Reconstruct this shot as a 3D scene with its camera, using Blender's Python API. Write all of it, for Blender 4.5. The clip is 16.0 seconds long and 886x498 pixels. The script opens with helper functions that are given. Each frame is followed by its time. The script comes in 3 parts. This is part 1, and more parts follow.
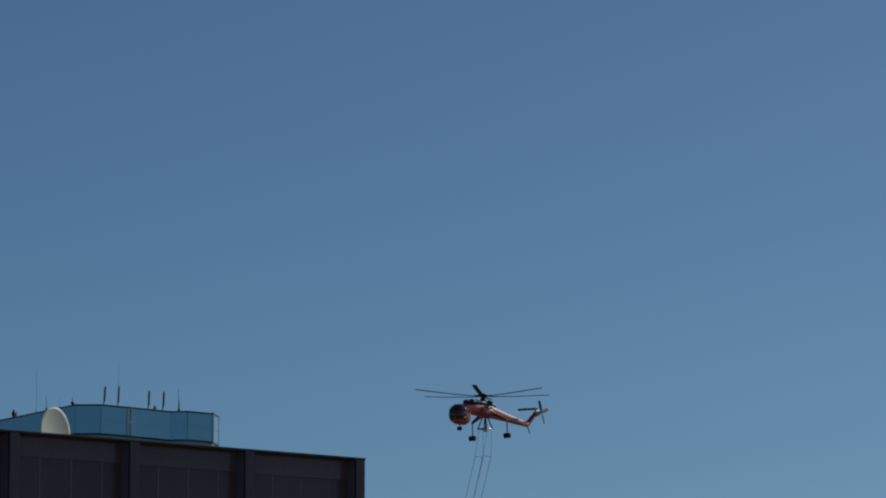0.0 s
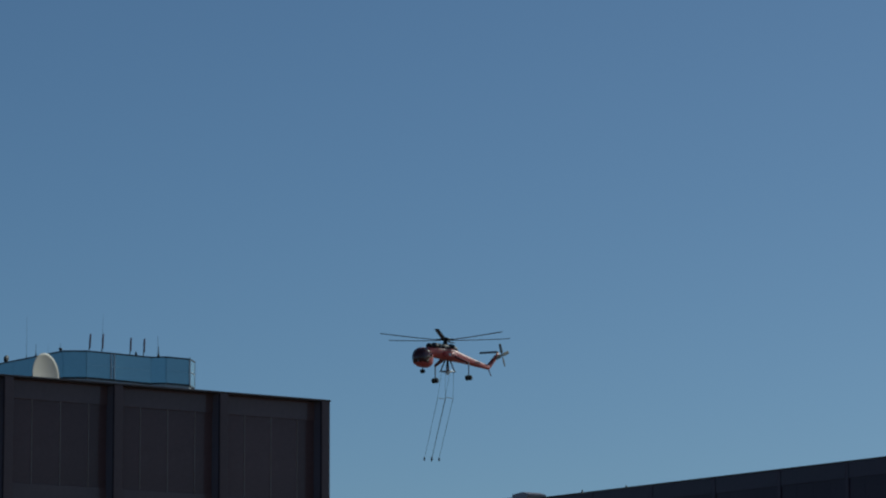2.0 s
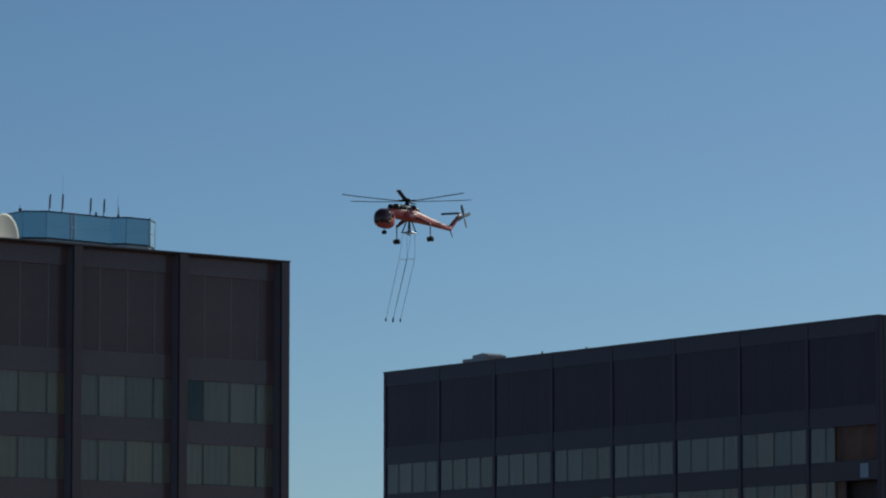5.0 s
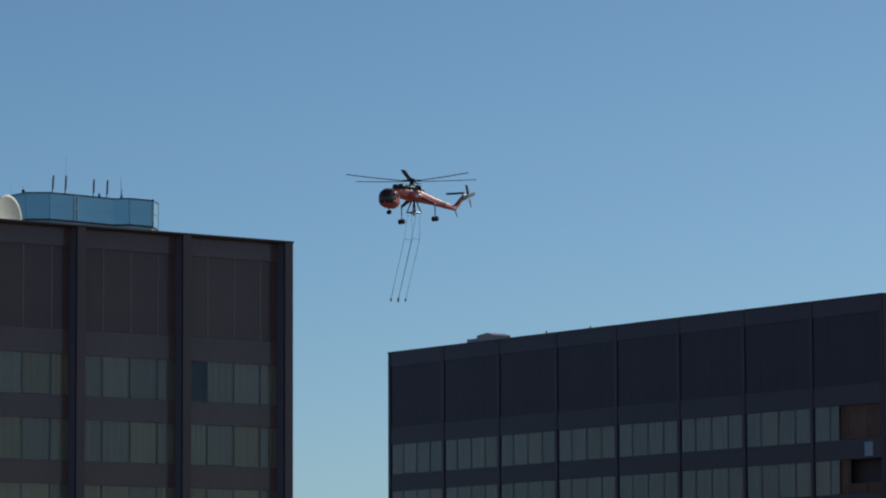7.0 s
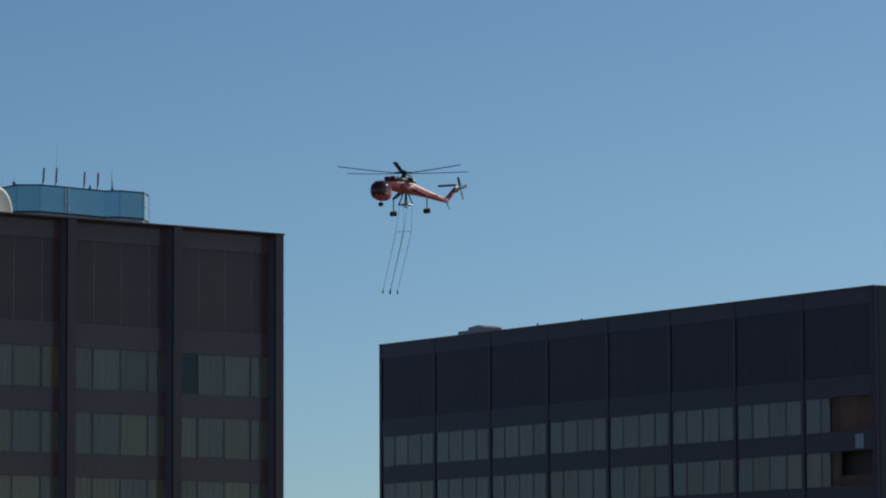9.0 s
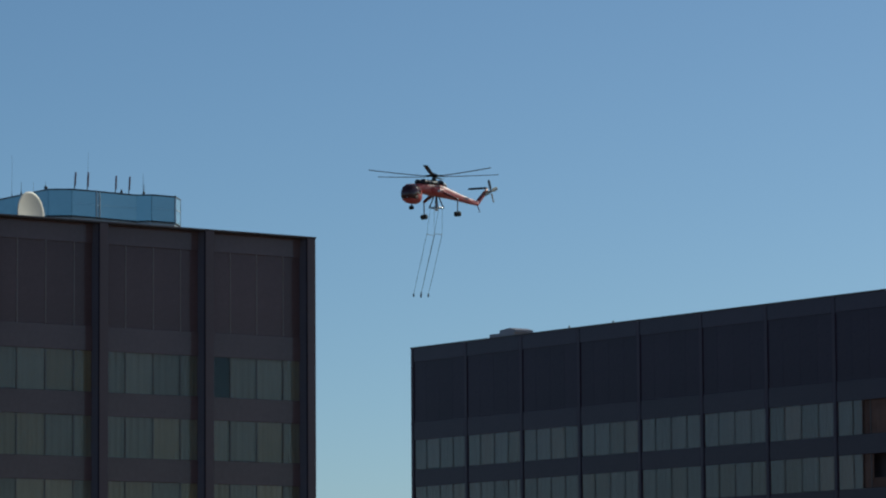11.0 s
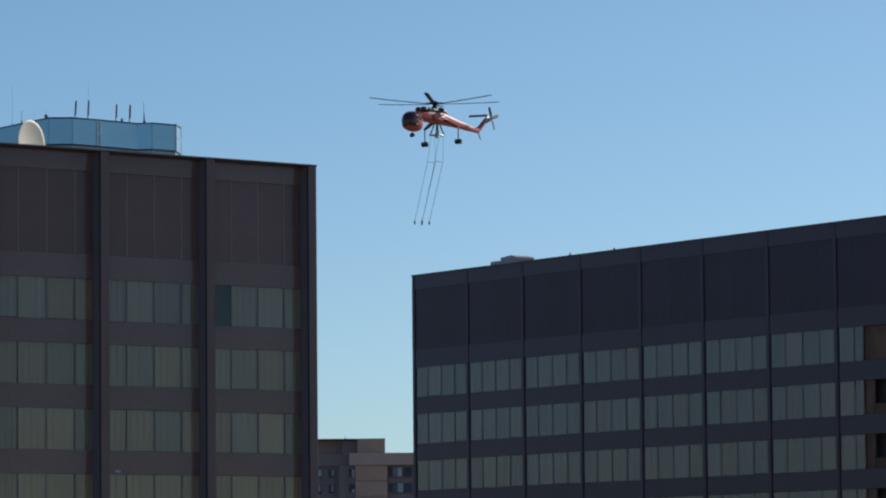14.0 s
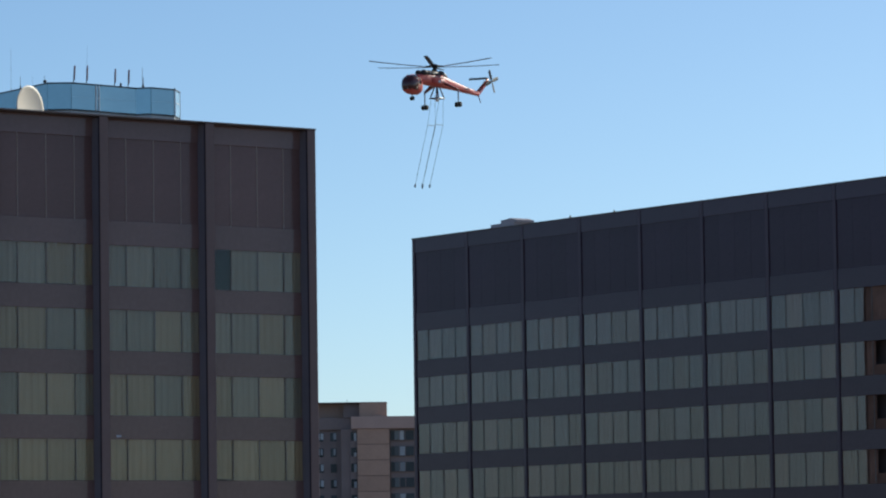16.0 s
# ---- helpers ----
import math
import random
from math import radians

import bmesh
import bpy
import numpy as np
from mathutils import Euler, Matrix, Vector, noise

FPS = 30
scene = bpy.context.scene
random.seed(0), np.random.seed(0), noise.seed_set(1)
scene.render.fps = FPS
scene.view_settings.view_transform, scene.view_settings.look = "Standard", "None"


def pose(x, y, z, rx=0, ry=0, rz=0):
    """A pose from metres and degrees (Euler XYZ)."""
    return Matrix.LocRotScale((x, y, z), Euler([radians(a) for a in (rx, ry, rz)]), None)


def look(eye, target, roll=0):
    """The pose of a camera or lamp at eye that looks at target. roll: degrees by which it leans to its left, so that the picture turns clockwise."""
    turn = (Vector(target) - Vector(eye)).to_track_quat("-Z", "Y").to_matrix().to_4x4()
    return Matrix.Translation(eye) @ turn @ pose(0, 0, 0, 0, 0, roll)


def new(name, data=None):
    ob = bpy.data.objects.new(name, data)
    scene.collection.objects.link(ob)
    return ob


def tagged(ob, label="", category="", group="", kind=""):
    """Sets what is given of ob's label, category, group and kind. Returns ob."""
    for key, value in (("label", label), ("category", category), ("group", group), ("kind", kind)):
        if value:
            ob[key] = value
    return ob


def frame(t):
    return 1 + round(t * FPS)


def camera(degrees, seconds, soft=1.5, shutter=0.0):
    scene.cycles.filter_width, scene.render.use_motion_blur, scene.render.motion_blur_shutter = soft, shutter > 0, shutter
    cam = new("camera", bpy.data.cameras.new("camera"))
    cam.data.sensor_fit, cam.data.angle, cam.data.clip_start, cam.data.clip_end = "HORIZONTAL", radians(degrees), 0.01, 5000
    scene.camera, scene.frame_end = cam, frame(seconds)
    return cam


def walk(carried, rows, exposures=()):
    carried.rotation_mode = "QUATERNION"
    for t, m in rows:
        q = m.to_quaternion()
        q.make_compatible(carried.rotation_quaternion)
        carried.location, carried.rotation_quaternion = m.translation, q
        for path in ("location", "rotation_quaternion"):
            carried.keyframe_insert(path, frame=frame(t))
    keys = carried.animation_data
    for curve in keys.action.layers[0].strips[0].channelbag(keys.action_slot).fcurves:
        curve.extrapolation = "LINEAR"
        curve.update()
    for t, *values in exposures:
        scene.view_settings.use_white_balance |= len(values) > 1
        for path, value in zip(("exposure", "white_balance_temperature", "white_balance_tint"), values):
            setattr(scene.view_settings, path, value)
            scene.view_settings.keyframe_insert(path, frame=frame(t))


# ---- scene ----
EYE = 12.0                      # height of the lens above the street

# seconds, heading right of +y, tilt up, lean (degrees), metres towards the nearer block, share of the sidestep
PATH = [
    (0.0, 34.586, 9.309, -0.040, 19.50, 0.929),
    (0.1, 34.625, 9.215, -0.040, 15.60, 0.929),
    (0.2, 34.657, 9.107, -0.040, 11.70, 0.929),
    (0.3, 34.610, 8.904, -0.040, 7.80, 0.929),
    (0.4, 34.530, 8.765, -0.040, 3.90, 0.929),
    (0.5, 34.446, 8.627, -0.040, 0.00, 0.929),
    (1.0, 34.559, 8.618, -0.132, 0.00, 0.863),
    (1.5, 34.786, 8.563, 0.071, 0.00, 0.796),
    (2.0, 35.068, 8.468, -0.101, 0.00, 0.728),
    (2.5, 35.318, 8.360, 0.177, 0.00, 0.665),
    (3.0, 35.300, 7.953, 0.091, 0.00, 0.566),
    (3.5, 35.364, 7.361, 0.199, 0.00, 0.487),
    (4.0, 35.483, 7.037, 0.173, 0.00, 0.512),
    (4.5, 35.533, 6.801, 0.009, 0.00, 0.502),
    (5.0, 35.608, 6.465, -0.019, 0.00, 0.490),
    (5.2, 35.581, 6.300, -0.006, 0.00, 0.475),
    (7.3, 35.522, 6.162, -0.247, 0.00, 0.161),
    (7.5, 35.529, 6.248, -0.298, 0.00, 0.121),
    (8.0, 35.609, 6.422, -0.314, 0.00, 0.069),
    (8.5, 35.681, 6.511, -0.174, 0.00, 0.096),
    (9.0, 35.627, 6.059, -0.228, 0.00, 0.039),
    (11.5, 35.164, 6.113, -0.367, 0.00, 0.196),
    (12.0, 35.253, 5.940, -0.218, 0.00, 0.176),
    (12.5, 35.251, 5.716, -0.361, 0.00, 0.108),
    (13.0, 35.276, 5.418, -0.406, 0.00, 0.155),
    (13.5, 35.224, 5.231, -0.398, 0.00, 0.155),
    (14.0, 35.168, 5.061, -0.538, 0.00, 0.172),
    (14.5, 35.160, 4.957, -0.438, 0.00, 0.160),
    (15.0, 35.145, 4.831, -0.580, 0.00, 0.108),
    (15.5, 35.190, 4.763, -0.758, 0.00, 0.078),
    (16.0, 35.141, 4.529, -0.832, 0.00, 0.000),
]
SIDESTEP = Vector((-0.58, 0.28, -0.06))   # where the camera stands before it shifts its weight
NEAR_CORNER = Vector((132.6, 201.6, 38.5))


def stand(yaw, pitch, lean, ahead, share):
    a, b = radians(yaw), radians(pitch)
    way = Vector((math.sin(a) * math.cos(b), math.cos(a) * math.cos(b), math.sin(b)))
    eye = Vector((0, 0, EYE)) + SIDESTEP * share
    eye += (NEAR_CORNER - eye).normalized() * ahead
    return look(eye, eye + way * 100, lean)


cam = camera(12.716, 16.0, soft=2.1)
walk(cam, [(t, stand(*v)) for t, *v in PATH],
     exposures=[(0.0, -1.06, 5800, -6), (0.5, -1.06, 5800, -6), (1.0, -1.02, 5800, -6), (2.5, -0.97, 5800, -6), (4.0, -0.76, 5900, -6), (5.0, -0.6, 6000, -5),
                (7.5, -0.42, 6050, -5), (9.0, -0.5, 6050, -5), (11.5, -0.43, 6100, -5), (13.0, -0.35, 6200, -4), (14.0, 0.0, 6300, -2), (15.0, 0.22, 6400, 0), (16.0, 0.31, 6450, 1)])

# ---- world and sun ----
SUN_AZ, SUN_EL = 84.0, 29.0     # degrees right of +y, degrees up
world = bpy.data.worlds.new("sky")
scene.world = world
world.use_nodes = True
wn = world.node_tree.nodes
sky = wn.new("ShaderNodeTexSky")
sky.sky_type = 'NISHITA'
sky.sun_disc = False
sky.sun_elevation, sky.sun_rotation = radians(SUN_EL), radians(SUN_AZ)
sky.altitude, sky.air_density, sky.dust_density, sky.ozone_density = 0, 0.66, 0.55, 4.0
wn["Background"].inputs[1].default_value = 0.10
world.node_tree.links.new(sky.outputs[0], wn["Background"].inputs[0])

sun = new("sun", bpy.data.lights.new("sun", 'SUN'))
sun.data.energy, sun.data.angle, sun.data.color = 3.2, radians(0.53), (1.0, 0.93, 0.82)
to_sun = Vector((math.sin(radians(SUN_AZ)) * math.cos(radians(SUN_EL)), math.cos(radians(SUN_AZ)) * math.cos(radians(SUN_EL)), math.sin(radians(SUN_EL))))
sun.matrix_world = look(to_sun * 900, (0, 0, 0))


# ---- materials ----
def material(name, color, rough=0.5, metal=0.0, vary=0.15, grain=0.08, scale=1.0, bump=0.0, per_piece=0.0, spec=0.5, stretch=(1, 1, 1), tint=None, coat=0.0):
    """Two scales of variation in colour and gloss; per_piece shifts whole pieces against one another."""
    m = bpy.data.materials.new(name)
    m.use_nodes = True
    nt = m.node_tree
    n, l = nt.nodes, nt.links
    b = n["Principled BSDF"]
    b.inputs["Metallic"].default_value = metal
    b.inputs["Specular IOR Level"].default_value = spec
    b.inputs["Coat Weight"].default_value = coat
    geo, mp = n.new("ShaderNodeTexCoord"), n.new("ShaderNodeMapping")
    mp.inputs["Scale"].default_value = stretch
    l.new(geo.outputs["Object"], mp.inputs[0])
    big, fine = n.new("ShaderNodeTexNoise"), n.new("ShaderNodeTexNoise")
    for t, s, d in ((big, 0.35 * scale, 3), (fine, 6.0 * scale, 5)):
        t.inputs["Scale"].default_value, t.inputs["Detail"].default_value = s, d
        l.new(mp.outputs[0], t.inputs[0])
    info = n.new("ShaderNodeObjectInfo")

    def swing(socket, amount):
        r = n.new("ShaderNodeMapRange")
        r.inputs[3].default_value, r.inputs[4].default_value = 1 - amount, 1 + amount
        l.new(socket, r.inputs[0])
        return r.outputs[0]

    def times(a, c):
        k = n.new("ShaderNodeMath")
        k.operation = 'MULTIPLY'
        l.new(a, k.inputs[0]), l.new(c, k.inputs[1])
        return k.outputs[0]
    f = times(swing(big.outputs[0], vary * 1.6), swing(fine.outputs[0], grain * 1.6))
    if per_piece:
        f = times(f, swing(info.outputs["Random"], per_piece))
    base = n.new("ShaderNodeMix")
    base.data_type = 'RGBA'
    base.inputs[6].default_value = (*color, 1)
    base.inputs[7].default_value = (*(tint or color), 1)
    l.new(big.outputs[0], base.inputs[0])
    mul = n.new("ShaderNodeVectorMath")
    mul.operation = 'SCALE'
    l.new(base.outputs[2], mul.inputs[0]), l.new(f, mul.inputs["Scale"])
    l.new(mul.outputs[0], b.inputs["Base Color"])
    rr = n.new("ShaderNodeMath")
    rr.operation = 'MULTIPLY'
    rr.inputs[0].default_value = rough
    l.new(swing(fine.outputs[0], 0.25), rr.inputs[1])
    l.new(rr.outputs[0], b.inputs["Roughness"])
    if bump:
        bp = n.new("ShaderNodeBump")
        bp.inputs["Strength"].default_value, bp.inputs["Distance"].default_value = bump, 0.02
        l.new(fine.outputs[0], bp.inputs["Height"]), l.new(bp.outputs[0], b.inputs["Normal"])
    return m


def glass_material(name, color, clear, rough=0.03):
    """Pane: clear for the light behind, mirror by its Fresnel."""
    m = bpy.data.materials.new(name)
    m.use_nodes = True
    n, l = m.node_tree.nodes, m.node_tree.links
    n.remove(n["Principled BSDF"])
    g, t, mix, fr = n.new("ShaderNodeBsdfGlossy"), n.new("ShaderNodeBsdfTransparent"), n.new("ShaderNodeMixShader"), n.new("ShaderNodeLayerWeight")
    fr.inputs[0].default_value = 0.5
    up, lift = n.new("ShaderNodeMath"), n.new("ShaderNodeMath")
    up.operation, lift.operation = 'POWER', 'MULTIPLY_ADD'
    up.inputs[1].default_value, lift.inputs[1].default_value, lift.inputs[2].default_value = 4.0, 0.6, 0.028
    l.new(fr.outputs["Facing"], up.inputs[0]), l.new(up.outputs[0], lift.inputs[0])
    g.inputs["Roughness"].default_value = rough
    g.inputs["Color"].default_value = (0.9, 0.92, 0.95, 1)
    t.inputs["Color"].default_value = (*[c * clear for c in color], 1)
    l.new(lift.outputs[0], mix.inputs[0]), l.new(t.outputs[0], mix.inputs[1]), l.new(g.outputs[0], mix.inputs[2])
    l.new(mix.outputs[0], n["Material Output"].inputs[0])
    return m


BRONZE = material("bronze_cladding", (0.205, 0.122, 0.115), 0.11, 0.0, 0.14, 0.08, 0.6, 0.05, 0.06, 0.36)
GRAPHITE = material("graphite_cladding", (0.084, 0.046, 0.066), 0.2, 0.0, 0.16, 0.08, 0.6, 0.05, 0.07, 0.25)
COLUMN = material("bronze_column", (0.188, 0.124, 0.118), 0.5, 0.0, 0.12, 0.08, 0.8, 0.05, 0.05, 0.3)
GRAPHITE_COLUMN = material("graphite_column", (0.084, 0.042, 0.062), 0.4, 0.0, 0.12, 0.08, 0.8, 0.05, 0.05, 0.4)
LOUVRE = material("dark_louvre", (0.185, 0.104, 0.098), 0.16, 0.0, 0.2, 0.08, 0.8, 0.05, 0.08, 0.28)
GRAPHITE_LOUVRE = material("graphite_louvre", (0.068, 0.037, 0.056), 0.3, 0.0, 0.2, 0.08, 0.8, 0.05, 0.06, 0.22)
MULLION = material("dark_mullion", (0.17, 0.135, 0.12), 0.45)
SEAM = material("dark_seam", (0.05, 0.035, 0.045), 0.7, 0, 0.15, 0.08, 1.0, 0, 0, 0.2)
# bluish tone that puts shade into the colour of the columns' left sides
SIDE_SHADE = material("side_shade_tone", (0.19, 0.165, 0.19), 0.5, 0, 0.12, 0.08, 1.0, 0, 0, 0.2)
RIB = material("pale_rib", (0.36, 0.275, 0.24), 0.5)
COPING = material("metal_coping", (0.12, 0.09, 0.085), 0.4, 0.2)
CURTAIN = material("olive_curtain", (0.37, 0.285, 0.19), 0.9, 0.0, 0.16, 0.06, 1.0, 0.1, 0.18, 0.1, tint=(0.30, 0.275, 0.235))
GREY_CURTAIN = material("grey_curtain", (0.31, 0.210, 0.178), 0.9, 0.0, 0.14, 0.06, 1.0, 0.1, 0.15, 0.1, tint=(0.262, 0.19, 0.17))
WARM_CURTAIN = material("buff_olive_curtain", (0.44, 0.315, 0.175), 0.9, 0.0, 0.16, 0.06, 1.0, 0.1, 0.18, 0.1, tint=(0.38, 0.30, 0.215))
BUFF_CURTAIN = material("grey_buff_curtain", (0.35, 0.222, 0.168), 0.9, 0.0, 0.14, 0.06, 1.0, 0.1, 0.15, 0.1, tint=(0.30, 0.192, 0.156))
BROWN_CURTAIN = material("brown_curtain", (0.23, 0.128, 0.095), 0.9, 0.0, 0.3, 0.1, 2.0, 0.1, 0.2, 0.1)
PANE = glass_material("tinted_pane", (0.96, 0.955, 0.94), 0.975)
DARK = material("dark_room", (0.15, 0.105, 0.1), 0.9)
ROOFING = material("roof_membrane", (0.22, 0.21, 0.20), 0.9, 0, 0.2, 0.15)
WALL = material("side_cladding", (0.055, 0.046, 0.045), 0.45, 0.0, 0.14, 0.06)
SCREEN = material("blue_panel", (0.335, 0.50, 0.57), 0.12, 0.45, 0.10, 0.04, 0.8, 0.0, 0.05, 0.6)
SCREEN_TRIM = material("white_trim", (0.84, 0.85, 0.86), 0.4)
SCREEN_EDGE = material("dark_trim", (0.04, 0.045, 0.05), 0.5)
CURB = material("pale_curb", (0.42, 0.45, 0.48), 0.6)
DISH = material("dish_paint", (0.72, 0.62, 0.51), 0.5, 0.0, 0.08, 0.03)
POLE = material("antenna_grey", (0.07, 0.065, 0.07), 0.5, 0.2)
PANEL_ANT = material("antenna_panel", (0.28, 0.17, 0.19), 0.5)
VENT = material("zinc_box", (0.40, 0.34, 0.35), 0.6, 0.0, 0.1, 0.05, 1.0, 0.05)
PAINT = material("orange_red_paint", (0.55, 0.083, 0.07), 0.4, 0.0, 0.12, 0.06, 1.5, 0.0, 0.0, 0.4, coat=0.12)
PAINT_DARK = material("maroon_paint", (0.16, 0.02, 0.02), 0.4)
COCKPIT = material("cockpit_glass", (0.075, 0.018, 0.018), 0.1, 0.0, 0.05, 0.02, 1, 0, 0, 0.45, coat=0.25)
ENGINE = material("engine_metal", (0.045, 0.04, 0.042), 0.45, 0.5, 0.3, 0.2, 2.0, 0.1)
BLADE = material("blade_black", (0.03, 0.03, 0.034), 0.5)
BLADE_GREY = material("blade_grey", (0.06, 0.06, 0.065), 0.5)
TYRE = material("rubber", (0.02, 0.02, 0.02), 0.85)
STEEL = material("grey_steel", (0.28, 0.28, 0.30), 0.4, 0.6)
CABLE = material("cable", (0.06, 0.06, 0.065), 0.6, 0.3)
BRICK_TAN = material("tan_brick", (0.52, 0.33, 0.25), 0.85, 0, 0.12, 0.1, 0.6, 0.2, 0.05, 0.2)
# next two: darker brick copies, the shade is put into their colour
BRICK_DARK = material("shade_brown_brick", (0.28, 0.215, 0.205), 0.85, 0, 0.14, 0.1, 0.6, 0.2, 0.05, 0.2)
BRICK_TAN_SHADED = material("shaded_brick", (0.36, 0.25, 0.21), 0.85, 0, 0.14, 0.1, 0.6, 0.2, 0.05, 0.2)
JOINT = material("joint_dark", (0.2, 0.135, 0.11), 0.9)
CONCRETE = material("pale_concrete", (0.56, 0.37, 0.31), 0.8, 0, 0.1, 0.08, 0.6)
FAR_PANE = material("far_pane", (0.06, 0.065, 0.07), 0.25, 0, 0.1, 0.02, 1, 0, 0.4, 0.25)
DIM_BLIND = material("grey_blind", (0.15, 0.16, 0.165), 0.7, 0, 0.1, 0.05, 1, 0, 0.4)
BLIND = material("pale_blind", (0.42, 0.43, 0.45), 0.7, 0, 0.1, 0.05, 1, 0, 0.3)
STREET = material("pale_paving", (0.19, 0.155, 0.12), 0.9, 0, 0.3, 0.15, 0.3, 0.2)
WHITE_SHEET = material("white_sheet", (0.42, 0.43, 0.50), 0.7)


# ---- mesh helpers ----
def mesh_of(bm, name, mat, smooth=False):
    me = bpy.data.meshes.new(name)
    bm.normal_update()
    bm.to_mesh(me)
    bm.free()
    me.materials.append(mat)
    if smooth:
        for p in me.polygons:
            p.use_smooth = True
    return me


def part(name, bm, mat, parent, label="", smooth=False):
    ob = new(name, mesh_of(bm, name, mat, smooth))
    ob.parent = parent
    return tagged(ob, label)


def piece(name, me, parent, at, turn=0.0, kind=""):
    """One more object on a shared mesh."""
    ob = new(name, me)
    ob.parent = parent
    ob.matrix_basis = pose(*at, 0, 0, turn)
    return tagged(ob, kind=kind)


def block(x0, x1, y0, y1, z0, z1, bevel=0.0, bm=None):
    bm = bm or bmesh.new()
    made = bmesh.ops.create_cube(bm, size=1, matrix=Matrix.LocRotScale(((x0 + x1) / 2, (y0 + y1) / 2, (z0 + z1) / 2), None, (x1 - x0, y1 - y0, z1 - z0)))
    if bevel:
        edges = list({e for v in made["verts"] for e in v.link_edges})
        bmesh.ops.bevel(bm, geom=edges, offset=bevel, segments=1, affect='EDGES')
    return bm


def rod(a, b, r, r2=None, sides=10, bm=None):
    bm = bm or bmesh.new()
    a, b = Vector(a), Vector(b)
    d = b - a
    m = Matrix.Translation((a + b) / 2) @ d.to_track_quat('Z', 'Y').to_matrix().to_4x4()
    bmesh.ops.create_cone(bm, cap_ends=True, segments=sides, radius1=r, radius2=r if r2 is None else r2, depth=d.length, matrix=m)
    return bm


def loft(rings, sides=20, power=2.4, axis='x', bm=None):
    """Skin over superellipse rings (s, c1, c2, h1, h2) along one axis."""
    bm = bm or bmesh.new()
    loops = []
    for s, c1, c2, h1, h2 in rings:
        loop = []
        for i in range(sides):
            a = 2 * math.pi * i / sides
            ca, sa = math.cos(a), math.sin(a)
            u = c1 + h1 * math.copysign(abs(ca) ** (2 / power), ca)
            v = c2 + h2 * math.copysign(abs(sa) ** (2 / power), sa)
            loop.append(bm.verts.new((s, u, v) if axis == 'x' else (u, v, s)))
        loops.append(loop)
    for p, q in zip(loops, loops[1:]):
        for i in range(sides):
            j = (i + 1) % sides
            bm.faces.new((p[i], p[j], q[j], q[i]))
    bm.faces.new(loops[0][::-1]), bm.faces.new(loops[-1])
    bmesh.ops.recalc_face_normals(bm, faces=bm.faces)
    return bm


def place(name, m):
    ob = new(name)
    ob.matrix_basis = m
    return ob


# ---- ground ----
bm = bmesh.new()
bmesh.ops.create_grid(bm, x_segments=40, y_segments=40, size=4500)
ground = tagged(new("ground", mesh_of(bm, "ground", STREET)), "pale dusty paved ground reaching the horizon", "ground", kind="structure")

# ---- two dark office blocks ----
ROOF, ROOF_B, STOREY = 38.52, 38.57, 3.8
WIN_TOP, WIN_H = 30.95, 2.40          # top of the highest window band
FASCIA, LOUVRE_LOW = 1.25, 32.4      # band under the coping, foot of the louvre panels


def curtain_mesh(w, h, seed, mat):
    """A hanging curtain with soft folds."""
    rnd = random.Random(seed)
    bm = bmesh.new()
    n = 14
    rows = []
    for z in (0, h):
        rows.append([bm.verts.new((-w / 2 + w * i / n, 0.024 * math.sin(i * 1.9 + seed) + rnd.uniform(-.01, .01), z)) for i in range(n + 1)])
    for i in range(n):
        bm.faces.new((rows[0][i], rows[0][i + 1], rows[1][i + 1], rows[1][i]))
    bm.normal_update()
    bmesh.ops.solidify(bm, geom=bm.faces[:], thickness=0.01)
    return mesh_of(bm, "curtain", mat)


